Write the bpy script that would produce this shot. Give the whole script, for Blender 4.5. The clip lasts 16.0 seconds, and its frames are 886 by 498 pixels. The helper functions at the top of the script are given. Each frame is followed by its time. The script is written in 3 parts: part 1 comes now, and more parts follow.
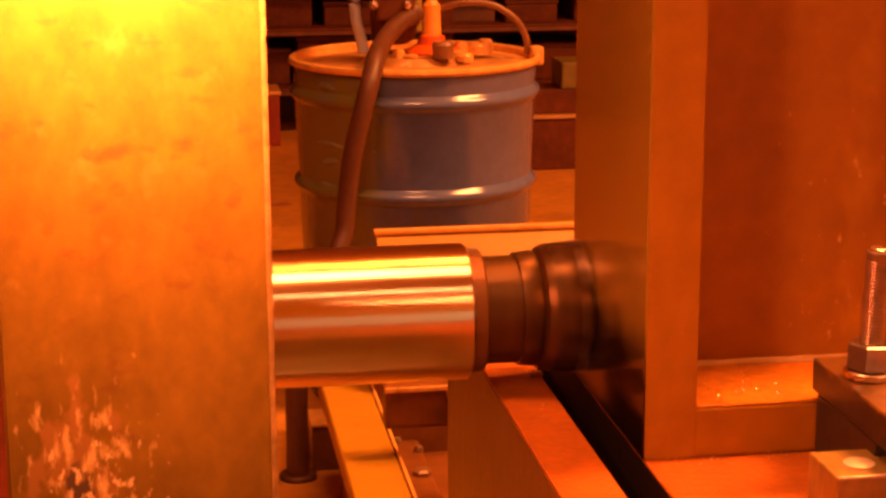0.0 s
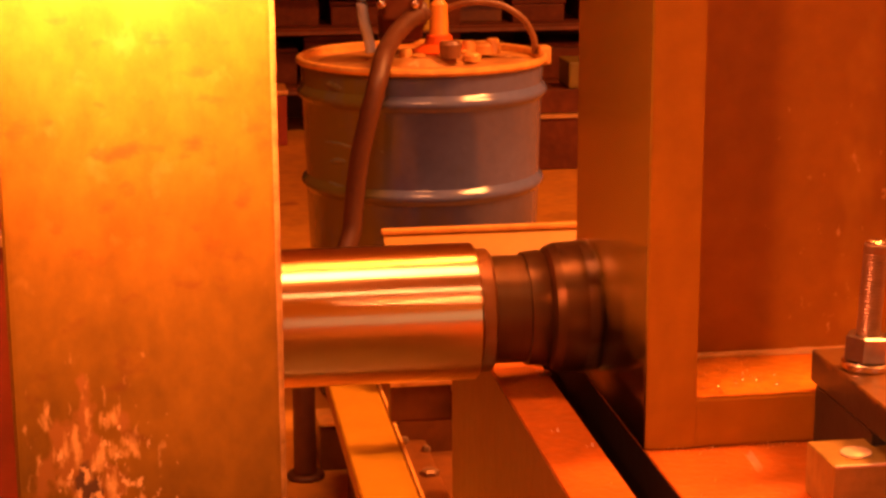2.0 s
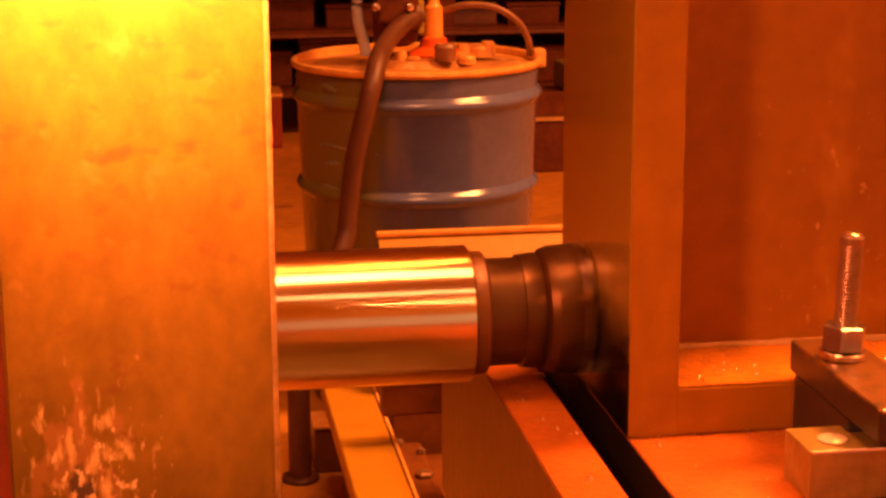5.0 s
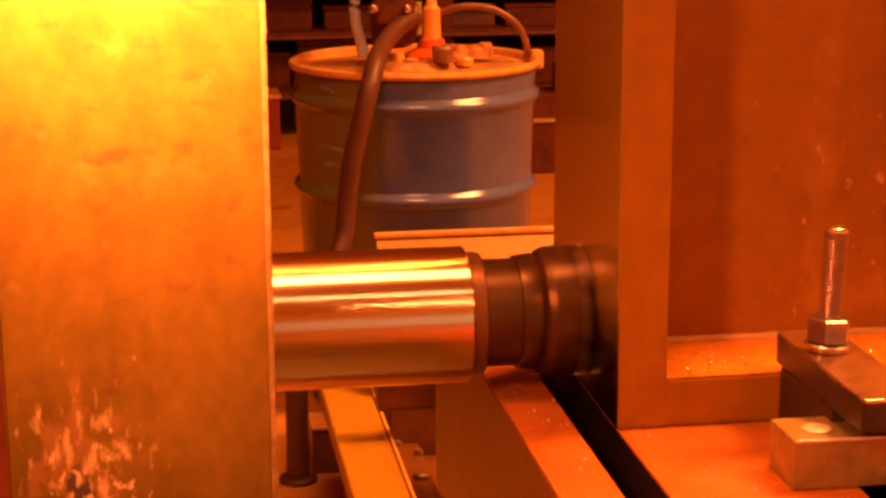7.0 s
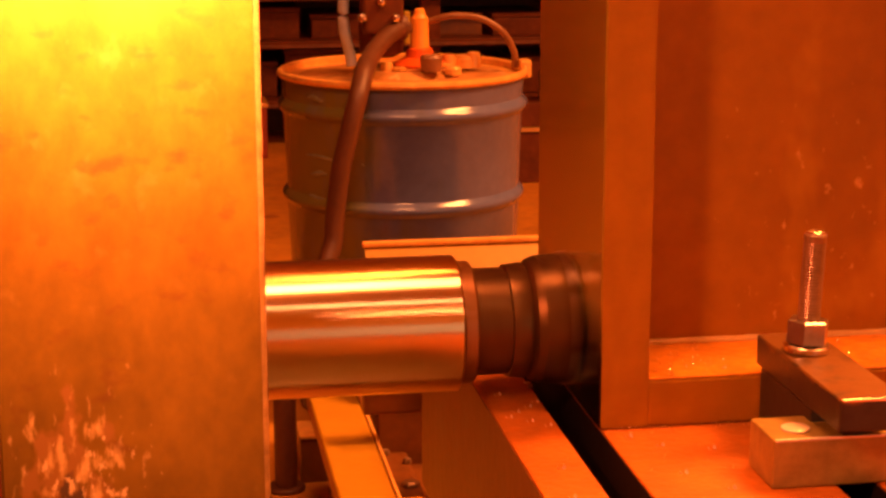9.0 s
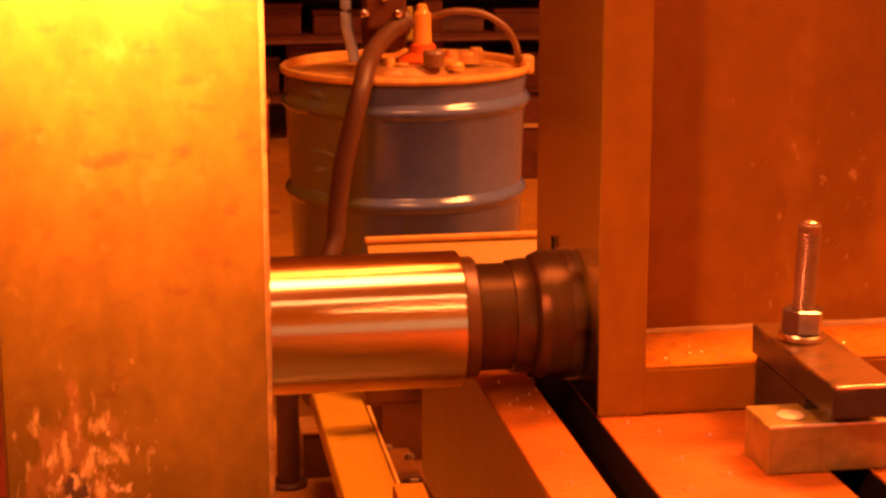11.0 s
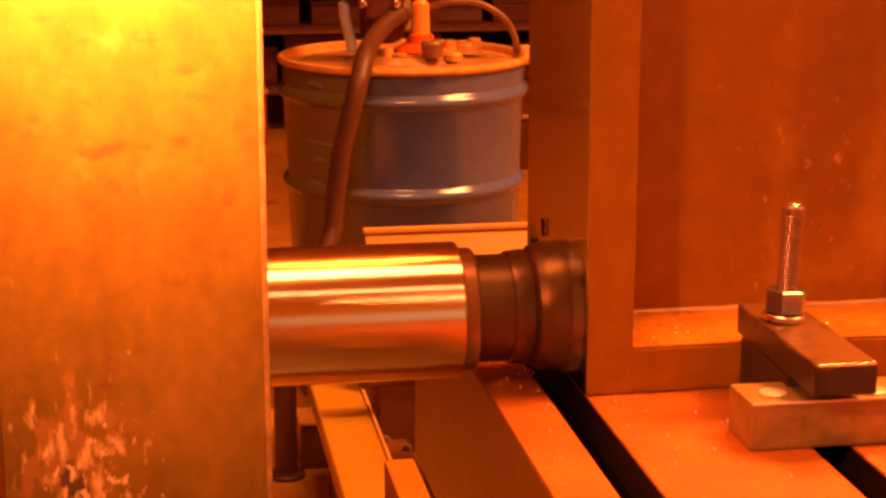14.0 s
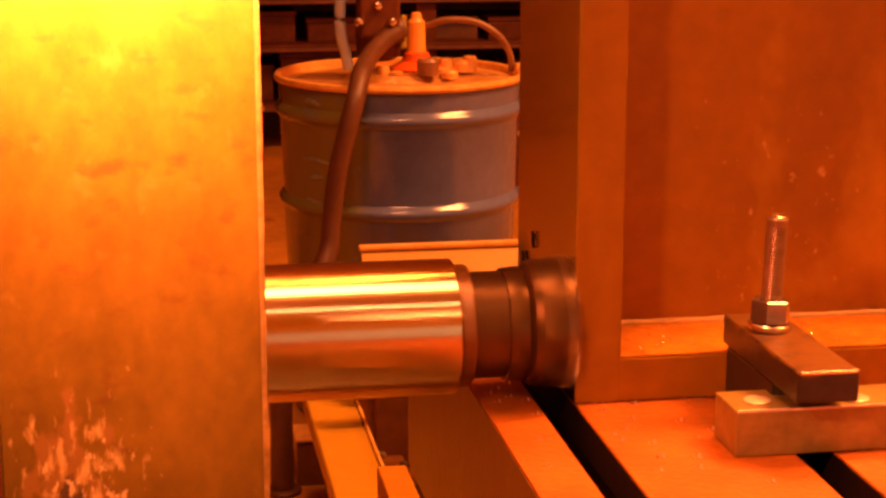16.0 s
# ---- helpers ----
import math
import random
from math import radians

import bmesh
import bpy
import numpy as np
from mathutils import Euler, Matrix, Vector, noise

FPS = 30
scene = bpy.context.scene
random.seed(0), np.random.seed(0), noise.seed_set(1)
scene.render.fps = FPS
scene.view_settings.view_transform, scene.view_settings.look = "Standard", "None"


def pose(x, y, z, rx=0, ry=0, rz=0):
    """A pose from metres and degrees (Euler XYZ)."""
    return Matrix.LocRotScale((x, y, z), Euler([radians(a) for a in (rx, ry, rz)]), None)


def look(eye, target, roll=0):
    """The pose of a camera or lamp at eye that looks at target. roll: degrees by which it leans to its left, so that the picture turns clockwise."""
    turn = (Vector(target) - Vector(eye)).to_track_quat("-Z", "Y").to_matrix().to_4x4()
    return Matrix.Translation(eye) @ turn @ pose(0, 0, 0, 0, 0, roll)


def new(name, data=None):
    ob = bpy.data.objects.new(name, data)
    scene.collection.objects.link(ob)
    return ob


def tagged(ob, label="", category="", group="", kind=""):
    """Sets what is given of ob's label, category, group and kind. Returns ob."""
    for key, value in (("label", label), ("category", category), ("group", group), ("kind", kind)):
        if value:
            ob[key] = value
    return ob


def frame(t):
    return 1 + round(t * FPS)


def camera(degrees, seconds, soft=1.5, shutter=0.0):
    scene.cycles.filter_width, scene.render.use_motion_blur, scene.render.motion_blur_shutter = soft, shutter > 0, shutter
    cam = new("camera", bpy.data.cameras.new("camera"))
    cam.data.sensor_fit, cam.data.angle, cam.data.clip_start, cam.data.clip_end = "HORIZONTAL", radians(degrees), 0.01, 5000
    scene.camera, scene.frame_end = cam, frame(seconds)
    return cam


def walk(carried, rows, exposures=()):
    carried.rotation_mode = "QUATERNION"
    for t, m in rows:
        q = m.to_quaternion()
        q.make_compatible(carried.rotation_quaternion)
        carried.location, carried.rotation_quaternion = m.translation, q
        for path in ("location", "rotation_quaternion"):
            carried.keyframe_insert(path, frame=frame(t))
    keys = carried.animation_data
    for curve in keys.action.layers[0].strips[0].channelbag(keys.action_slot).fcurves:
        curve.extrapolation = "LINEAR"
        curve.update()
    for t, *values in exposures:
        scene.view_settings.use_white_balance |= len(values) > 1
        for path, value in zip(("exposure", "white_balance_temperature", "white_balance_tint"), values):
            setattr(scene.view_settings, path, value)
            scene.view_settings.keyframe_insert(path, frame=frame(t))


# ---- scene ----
cam = camera(28.0, 16.0, soft=2.7, shutter=0.5)
PATH = (
    (0, -0.2697, -1.4512, 0.3640, 76.80, 0.23, -8.83),
    (0.5, -0.2680, -1.4519, 0.3641, 76.82, 0.26, -8.99),
    (1, -0.2662, -1.4516, 0.3638, 76.83, 0.32, -8.92),
    (1.5, -0.2676, -1.4516, 0.3635, 76.89, 0.22, -9.29),
    (2, -0.2708, -1.4499, 0.3637, 76.79, 0.26, -8.62),
    (2.5, -0.2694, -1.4521, 0.3640, 76.90, 0.26, -8.95),
    (3, -0.2696, -1.4522, 0.3640, 76.90, 0.28, -8.87),
    (3.5, -0.2689, -1.4518, 0.3639, 76.85, 0.32, -8.76),
    (4, -0.2690, -1.4510, 0.3638, 76.82, 0.27, -8.89),
    (6.5, -0.2723, -1.4524, 0.3638, 76.98, 0.20, -8.56),
    (7, -0.2697, -1.4534, 0.3641, 76.92, 0.26, -8.82),
    (7.5, -0.2687, -1.4533, 0.3642, 76.88, 0.22, -9.15),
    (8, -0.2689, -1.4538, 0.3644, 76.87, 0.19, -9.39),
    (8.5, -0.2709, -1.4548, 0.3648, 77.01, 0.09, -9.53),
    (9, -0.2733, -1.4564, 0.3648, 77.21, 0.08, -9.30),
    (11.5, -0.2748, -1.4546, 0.3642, 76.99, 0.06, -9.23),
    (12, -0.2752, -1.4527, 0.3639, 76.89, 0.07, -9.07),
    (12.5, -0.2763, -1.4513, 0.3635, 76.82, 0.00, -9.01),
    (13, -0.2766, -1.4504, 0.3632, 76.75, -0.01, -9.06),
    (13.5, -0.2759, -1.4503, 0.3631, 76.77, -0.02, -9.13),
    (14, -0.2743, -1.4514, 0.3636, 76.78, -0.02, -9.33),
    (14.5, -0.2711, -1.4543, 0.3641, 76.88, 0.03, -9.53),
    (15, -0.2730, -1.4568, 0.3649, 77.10, 0.01, -9.51),
    (15.5, -0.2750, -1.4592, 0.3657, 77.33, -0.00, -9.33),
    (16, -0.2757, -1.4596, 0.3655, 77.33, -0.03, -9.47),
)
FEED = ((0, -0.0000), (0.5, 0.0047), (1, 0.0093), (1.5, 0.0136), (2, 0.0179), (2.5, 0.0224), (3, 0.0267), (3.5, 0.0311), (4, 0.0354), (6.5, 0.0582), (7, 0.0629), (7.5, 0.0674), (8, 0.0716), (8.5, 0.0755), (9, 0.0795), (11.5, 0.1002), (12, 0.1045), (12.5, 0.1089), (13, 0.1136), (13.5, 0.1187), (14, 0.1239), (14.5, 0.1288), (15, 0.1330), (15.5, 0.1369), (16, 0.1407))


walk(cam, [(t, Matrix.Translation((x, y, z)) @ Euler((radians(rx), 0, radians(rz))).to_matrix().to_4x4() @ pose(0, 0, 0, 0, 0, -ry)) for t, x, y, z, rx, ry, rz in PATH],
     exposures=((0.0, 0.0), (16.0, 0.0)))

# ---- world and lamps ----
AXIS_Y, AXIS_Z = -0.322, 0.053
world = bpy.data.worlds.new("world")
scene.world = world
world.use_nodes = True
world.node_tree.nodes["Background"].inputs[0].default_value = (1.0, 0.30, 0.06, 1)
world.node_tree.nodes["Background"].inputs[1].default_value = 0.045


def area_lamp(name, eye, target, size, size_y, watts, colour):
    data = bpy.data.lights.new(name, "AREA")
    data.shape, data.size, data.size_y, data.energy, data.color = "RECTANGLE", size, size_y, watts, colour
    ob = new(name, data)
    ob.matrix_world = look(eye, target)
    return ob


LAMP = (1.0, 0.27, 0.028)
area_lamp("work_lamp_light", (-0.300, -0.778, 0.380), (-0.290, -0.700, 0.320), 0.12, 0.04, 3.7, (1.0, 0.262, 0.11)).data.spread = radians(105)
area_lamp("ceiling_or_fill_light", (-0.12, -0.43, 1.50), (-0.12, -0.43, 0.0), 0.42, 0.36, 22.0, (1.0, 0.29, 0.10))
area_lamp("ceiling_or_fill_light", (0.85, 0.50, 1.88), (0.0, -0.50, 0.0), 0.50, 0.40, 13.0, (1.0, 0.24, 0.04)).data.spread = radians(70)
# two added fill lamps wash the south wall, which the spindle bar mirrors
area_lamp("ceiling_or_fill_light", (1.9, -3.0, 2.66), (1.2, -6.0, 1.3), 1.2, 0.45, 57.0, LAMP)
area_lamp("ceiling_or_fill_light", (-1.9, -3.0, 2.66), (-1.2, -6.0, 1.3), 1.2, 0.45, 47.0, LAMP)
# fill lamp added to brighten the pail and the background
area_lamp("ceiling_or_fill_light", (1.9, -0.1, 2.68), (1.9, -0.1, 0.0), 1.2, 0.45, 320.0, (1.0, 0.28, 0.07))
area_lamp("tube_lamp_light", (0.15, -1.90, 2.08), (0.15, -1.0, 0.0), 0.95, 0.09, 5.5, (1.0, 0.44, 0.22))
# neutral fill, added to keep the pail blue-grey
area_lamp("neutral_fill_light", (2.7, -6.05, 0.75), (0.1, 0.0, 0.1), 2.2, 1.5, 15.0, (0.80, 0.76, 0.58))


# ---- materials ----
def mat(name, colour, rough=0.5, metal=0.0, vary=0.25, scale=12.0, bump=0.1, fine=90.0, dark=None, spots=0.0, spot_colour=(0.8, 0.7, 0.5), spot_scale=30.0, stretch=(1, 1, 1), gloss=0.5):
    m = bpy.data.materials.new(name)
    m.use_nodes = True
    nt = m.node_tree
    n, l = nt.nodes, nt.links
    b = n["Principled BSDF"]
    b.inputs["Metallic"].default_value = metal
    b.inputs["Specular IOR Level"].default_value = gloss
    co = n.new("ShaderNodeTexCoord")
    mp = n.new("ShaderNodeMapping")
    mp.inputs["Scale"].default_value = stretch
    l.new(co.outputs["Object"], mp.inputs["Vector"])
    big = n.new("ShaderNodeTexNoise")
    big.inputs["Scale"].default_value, big.inputs["Detail"].default_value, big.inputs["Roughness"].default_value = scale, 6, 0.65
    l.new(mp.outputs[0], big.inputs["Vector"])
    small = n.new("ShaderNodeTexNoise")
    small.inputs["Scale"].default_value, small.inputs["Detail"].default_value = fine, 4
    l.new(mp.outputs[0], small.inputs["Vector"])
    ramp = n.new("ShaderNodeValToRGB")
    ramp.color_ramp.elements[0].position, ramp.color_ramp.elements[1].position = 0.32, 0.68
    d = dark or tuple(c * (1 - vary) for c in colour)
    ramp.color_ramp.elements[0].color = (*d, 1)
    ramp.color_ramp.elements[1].color = (*(min(1, c * (1 + vary * 0.5)) for c in colour), 1)
    l.new(big.outputs[0], ramp.inputs[0])
    mix = n.new("ShaderNodeMix")
    mix.data_type, mix.blend_type = "RGBA", "OVERLAY"
    mix.inputs[0].default_value = min(1, vary)
    l.new(ramp.outputs[0], mix.inputs[6])
    l.new(small.outputs[0], mix.inputs[7])
    last = mix.outputs[2]
    if spots:
        vor = n.new("ShaderNodeTexNoise")
        vor.inputs["Scale"].default_value, vor.inputs["Detail"].default_value = spot_scale, 3
        l.new(mp.outputs[0], vor.inputs["Vector"])
        sr = n.new("ShaderNodeValToRGB")
        sr.color_ramp.elements[0].position, sr.color_ramp.elements[1].position = 0.70 - spots, 0.76 - spots
        l.new(vor.outputs[0], sr.inputs[0])
        m2 = n.new("ShaderNodeMix")
        m2.data_type = "RGBA"
        l.new(sr.outputs[0], m2.inputs[0])
        l.new(last, m2.inputs[6])
        m2.inputs[7].default_value = (*spot_colour, 1)
        last = m2.outputs[2]
    l.new(last, b.inputs["Base Color"])
    rr = n.new("ShaderNodeMapRange")
    rr.inputs[3].default_value, rr.inputs[4].default_value = max(0.02, rough - 0.12 * min(1, rough * 2)), min(1, rough + 0.12 * min(1, rough * 2))
    l.new(big.outputs[0], rr.inputs[0])
    l.new(rr.outputs[0], b.inputs["Roughness"])
    if bump:
        bp = n.new("ShaderNodeBump")
        bp.inputs["Strength"].default_value, bp.inputs["Distance"].default_value = bump, 0.002
        l.new(small.outputs[0], bp.inputs["Height"])
        l.new(bp.outputs[0], b.inputs["Normal"])
    return m


def wear_or_shade(m, centre, size, colour, scale, stretch, gain, cut, soft_edge=0.09):
    """Ragged patches of another colour, worn or painted-in shade and reflection, round one place of a part, over what
    the material already has.
    """
    nt = m.node_tree
    n, l = nt.nodes, nt.links
    b = n["Principled BSDF"]
    co = n.new("ShaderNodeTexCoord")
    sub = n.new("ShaderNodeVectorMath")
    sub.operation = "SUBTRACT"
    sub.inputs[1].default_value = centre
    l.new(co.outputs["Object"], sub.inputs[0])
    div = n.new("ShaderNodeVectorMath")
    div.operation = "DIVIDE"
    div.inputs[1].default_value = size
    l.new(sub.outputs[0], div.inputs[0])
    far = n.new("ShaderNodeVectorMath")
    far.operation = "LENGTH"
    l.new(div.outputs[0], far.inputs[0])
    mp = n.new("ShaderNodeMapping")
    mp.inputs["Scale"].default_value = stretch
    l.new(co.outputs["Object"], mp.inputs["Vector"])
    nz = n.new("ShaderNodeTexNoise")
    nz.inputs["Scale"].default_value, nz.inputs["Detail"].default_value = scale, 3
    l.new(mp.outputs[0], nz.inputs["Vector"])
    mad = n.new("ShaderNodeMath")
    mad.operation = "MULTIPLY_ADD"
    mad.inputs[1].default_value = -gain
    l.new(far.outputs["Value"], mad.inputs[0])
    l.new(nz.outputs[0], mad.inputs[2])
    ramp = n.new("ShaderNodeMapRange")
    ramp.inputs[1].default_value, ramp.inputs[2].default_value = cut, cut + soft_edge
    l.new(mad.outputs[0], ramp.inputs[0])
    mix = n.new("ShaderNodeMix")
    mix.data_type = "RGBA"
    l.new(ramp.outputs[0], mix.inputs[0])
    l.new(b.inputs["Base Color"].links[0].from_socket, mix.inputs[6])
    mix.inputs[7].default_value = (*colour, 1)
    l.new(mix.outputs[2], b.inputs["Base Color"])


M_HEAD = mat("worn_ochre_paint", (0.225, 0.112, 0.0055), 0.42, 0, 0.30, 26, 0.12, 110, stretch=(1, 1, 0.7), gloss=0.35)

wear_or_shade(M_HEAD, (-0.030, 0, 0.452), (0.026, 1, 0.034), (0.30, 0.13, 0.02), 90, (1, 1, 0.6), 0.25, 0.32)
wear_or_shade(M_HEAD, (-0.026, 0, 0.452), (0.030, 1, 0.044), (0.62, 0.36, 0.09), 190, (1, 1, 0.38), 0.20, 0.41, 0.14)
wear_or_shade(M_HEAD, (-0.031, 0, 0.438), (0.010, 1, 0.012), (0.10, 0.05, 0.02), 90, (1, 1, 0.7), 0.25, 0.27)
wear_or_shade(M_HEAD, (0.0, 0, 0.60), (0.060, 1, 0.060), (0.31, 0.170, 0.022), 95, (0.9, 1, 0.6), 0.06, 0.56, 0.24)
wear_or_shade(M_HEAD, (0.01, 0, 0.58), (0.060, 1, 0.080), (0.165, 0.062, 0.006), 85, (0.6, 1, 1), 0.05, 0.545, 0.16)
wear_or_shade(M_HEAD, (-0.022, 0, 0.446), (0.034, 1, 0.036), (0.74, 0.46, 0.15), 260, (1, 1, 0.6), 0.18, 0.485, 0.10)
M_CHROME = mat("polished_steel", (0.93, 0.72, 0.38), 0.28, 1.0, 0.06, 160, 0.0, 400, stretch=(0.02, 1, 1))


def turned_grain(m, amount):
    """Fine turning grooves round the X axis: the gloss spreads along the bar."""
    nt = m.node_tree
    b = nt.nodes["Principled BSDF"]
    tan = nt.nodes.new("ShaderNodeTangent")
    tan.direction_type, tan.axis = "RADIAL", "X"
    b.inputs["Anisotropic"].default_value, b.inputs["Anisotropic Rotation"].default_value = amount, 0.25
    nt.links.new(tan.outputs[0], b.inputs["Tangent"])


turned_grain(M_CHROME, 0.95)
M_TOOL = mat("dark_oiled_steel", (0.122, 0.058, 0.016), 0.36, 0.7, 0.35, 40, 0.12, 150, gloss=0.18)
M_COLLAR = mat("ground_steel", (0.22, 0.09, 0.018), 0.36, 0.5, 0.2, 40, 0.05, 200, gloss=0.3)
M_INSERT = mat("carbide", (0.55, 0.38, 0.24), 0.3, 1.0, 0.1, 60, 0.0, 200)
M_WORK = mat("rusty_orange_plate", (0.33, 0.132, 0.003), 0.5, 0.0, 0.20, 7, 0.15, 60, gloss=0.15)
wear_or_shade(M_WORK, (0.18, 0.08, 0.11), (0.085, 1, 0.09), (0.52, 0.26, 0.04), 130, (1, 1, 0.8), 0.12, 0.575, 0.12)
# soft lighter, yellower area low on the web plate
wear_or_shade(M_WORK, (0.26, 0.08, 0.09), (0.12, 1, 0.14), (0.47, 0.225, 0.008), 22, (1, 1, 0.7), 0.35, 0.20, 0.35)
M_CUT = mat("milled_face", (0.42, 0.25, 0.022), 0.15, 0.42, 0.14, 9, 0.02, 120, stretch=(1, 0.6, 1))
# shade at the foot of the milled face, painted into its colour
wear_or_shade(M_CUT, (0, 0.09, 0.0), (1, 0.6, 0.085), (0.012, 0.006, 0.003), 14, (1, 0.5, 1), 0.5, -0.03, 0.22)
M_TABLE = mat("oily_orange_table", (0.41, 0.108, 0.004), 0.45, 0.0, 0.32, 18, 0.35, 160, spots=0.05, spot_colour=(0.38, 0.10, 0.004), spot_scale=26, gloss=0.5)
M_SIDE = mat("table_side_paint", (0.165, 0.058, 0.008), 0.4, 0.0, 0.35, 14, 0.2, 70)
# darker copy of the side brown, with the table side's shade in it
M_APRON = mat("shaded_brown_apron", (0.120, 0.044, 0.006), 0.4, 0.0, 0.35, 14, 0.2, 70)
# brighter than the plate: light from above is painted into the flange top
M_FLANGE = mat("lit_oily_rusty_flange", (0.56, 0.185, 0.006), 0.42, 0.0, 0.4, 30, 0.4, 150, spots=0.03, spot_colour=(0.20, 0.06, 0.004), spot_scale=60, gloss=0.4)
# near-black, so that the shade inside the T-slots lies in the colour
M_SLOT = mat("slot_shade_black", (0.012, 0.006, 0.003), 0.7, 0.0, 0.3, 30, 0.2, 90, gloss=0.15)
M_STUD = mat("oiled_steel_thread", (0.30, 0.185, 0.09), 0.36, 0.6, 0.25, 60, 0.1, 160)
M_BLOCK = mat("bright_steel", (0.33, 0.212, 0.042), 0.40, 0.3, 0.3, 40, 0.1, 120)
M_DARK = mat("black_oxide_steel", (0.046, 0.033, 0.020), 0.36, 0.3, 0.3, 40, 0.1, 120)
# orange reflection on the strap's top, painted into the black
wear_or_shade(M_DARK, (0, 0, 0.0145), (1, 1, 0.004), (0.17, 0.072, 0.012), 60, (1, 1, 1), 0.35, 0.10, 0.20)
M_ZINC = mat("bright_zinc_steel", (0.80, 0.66, 0.45), 0.25, 1.0, 0.15, 50, 0.05, 160)
M_RAIL = mat("yellow_rail_paint", (0.36, 0.19, 0.006), 0.45, 0, 0.12, 12, 0.1, 80)
M_FLOOR = mat("oily_floor_paint", (0.58, 0.27, 0.03), 0.5, 0, 0.25, 5, 0.3, 40, spots=0.02, spot_colour=(0.28, 0.09, 0.015), spot_scale=9)
M_DENT = mat("pale_dent_glint", (0.24, 0.26, 0.16), 0.16, 0.2, 0.2, 60, 0.1, 120)
M_MAT = mat("olive_floor_plates", (0.42, 0.40, 0.20), 0.35, 0.0, 0.3, 6, 0.3, 40)
M_PAIL = mat("blue_grey_paint", (0.108, 0.135, 0.285), 0.17, 0.0, 0.15, 16, 0.04, 80)
# olive tone on the pail's left side, fading softly to the right
wear_or_shade(M_PAIL, (-0.16, -0.10, 0.34), (0.115, 0.20, 0.5), (0.165, 0.148, 0.030), 14, (1, 1, 0.5), 0.30, 0.06, 0.36)
M_RIM = mat("worn_rim_steel", (0.82, 0.44, 0.10), 0.30, 0.2, 0.25, 40, 0.1, 90)
M_LID = mat("greasy_lid", (0.55, 0.27, 0.07), 0.38, 0.2, 0.45, 22, 0.3, 70, spots=0.04, spot_colour=(0.8, 0.5, 0.2), spot_scale=40)
M_BLUE = mat("pale_blue_grey_pipe", (0.50, 0.56, 0.62), 0.3, 0.2, 0.15, 40, 0.05, 90)
M_HOSE = mat("brown_rubber_hose", (0.095, 0.034, 0.012), 0.5, 0, 0.2, 40, 0.1, 120)
M_RED = mat("orange_red_plastic", (0.70, 0.11, 0.012), 0.3, 0, 0.12, 30, 0.0, 90)
M_WALL = mat("dingy_workshop_wall", (0.50, 0.25, 0.09), 0.8, 0, 0.3, 1.5, 0.2, 20)
# pale tone of the unseen south wall and ceiling, chosen to bounce light
M_GREYWALL = mat("pale_bounce_wall", (0.68, 0.46, 0.10), 0.8, 0, 0.3, 1.5, 0.2, 20)
M_RACK = mat("dark_brown_rack", (0.15, 0.042, 0.011), 0.55, 0.0, 0.35, 8, 0.1, 60, gloss=0.2)
M_REDBOX = mat("dull_red_paint", (0.32, 0.05, 0.015), 0.45, 0, 0.3, 12, 0.1, 60)
M_OLIVE = mat("yellow_green_plastic", (0.42, 0.30, 0.03), 0.35, 0, 0.2, 40, 0.05, 90)
M_GREEN = mat("olive_paint", (0.20, 0.15, 0.02), 0.5, 0, 0.25, 12, 0.1, 60)
M_EDGE = mat("dull_shelf_edge", (0.20, 0.075, 0.028), 0.45, 0.2, 0.3, 14, 0.05, 60)
M_ORANGE = mat("yellow_orange_plastic", (0.90, 0.36, 0.05), 0.3, 0, 0.12, 30, 0.0, 90)
M_PALE = mat("worn_tan_plastic", (0.22, 0.10, 0.035), 0.4, 0, 0.25, 40, 0.05, 90)
M_SCREW = mat("rubbed_bright_steel", (0.72, 0.54, 0.33), 0.30, 0.15, 0.12, 60, 0.05, 120)
M_EDGEWORN = mat("chipped_paint_edge", (0.40, 0.22, 0.05), 0.4, 0.2, 0.5, 60, 0.2, 160)
M_NUT = mat("bright_grey_nut", (0.42, 0.37, 0.26), 0.22, 0.9, 0.2, 60, 0.05, 120)
M_LINE = mat("worn_edge_steel", (0.62, 0.36, 0.10), 0.35, 0.3, 0.2, 30, 0.05, 90)
M_SPARK = mat("bright_thrown_chips", (0.92, 0.80, 0.66), 0.28, 0.4, 0.2, 200, 0.0, 300)
M_CHIP = mat("steel_chips", (0.75, 0.40, 0.17), 0.3, 0.7, 0.3, 200, 0.0, 300)


# ---- builders ----
def empty(name, x=0, y=0, z=0):
    ob = new(name)
    ob.location = (x, y, z)
    return ob


def part(name, bm, material, parent=None, label="", smooth=False):
    me = bpy.data.meshes.new(name)
    bm.normal_update()
    bm.to_mesh(me)
    bm.free()
    for p in me.polygons:
        p.use_smooth = smooth
    me.materials.append(material)
    ob = new(name, me)
    if parent:
        ob.parent = parent
    if label:
        ob["label"] = label
    return ob


def box(bm, lo, hi, bevel=0.0, seg=2, taper=0.0):
    r = bmesh.ops.create_cube(bm, size=1.0)
    vs = r["verts"]
    for v in vs:
        v.co = Vector([lo[i] + (v.co[i] + 0.5) * (hi[i] - lo[i]) for i in range(3)])
    if bevel:
        es = list({e for v in vs for e in v.link_edges})
        bmesh.ops.bevel(bm, geom=es, offset=bevel, segments=seg, affect="EDGES", profile=0.6)
    return bm


def boxpart(name, lo, hi, material, parent=None, bevel=0.002, label="", seg=2):
    return part(name, box(bmesh.new(), lo, hi, bevel, seg), material, parent, label, False)


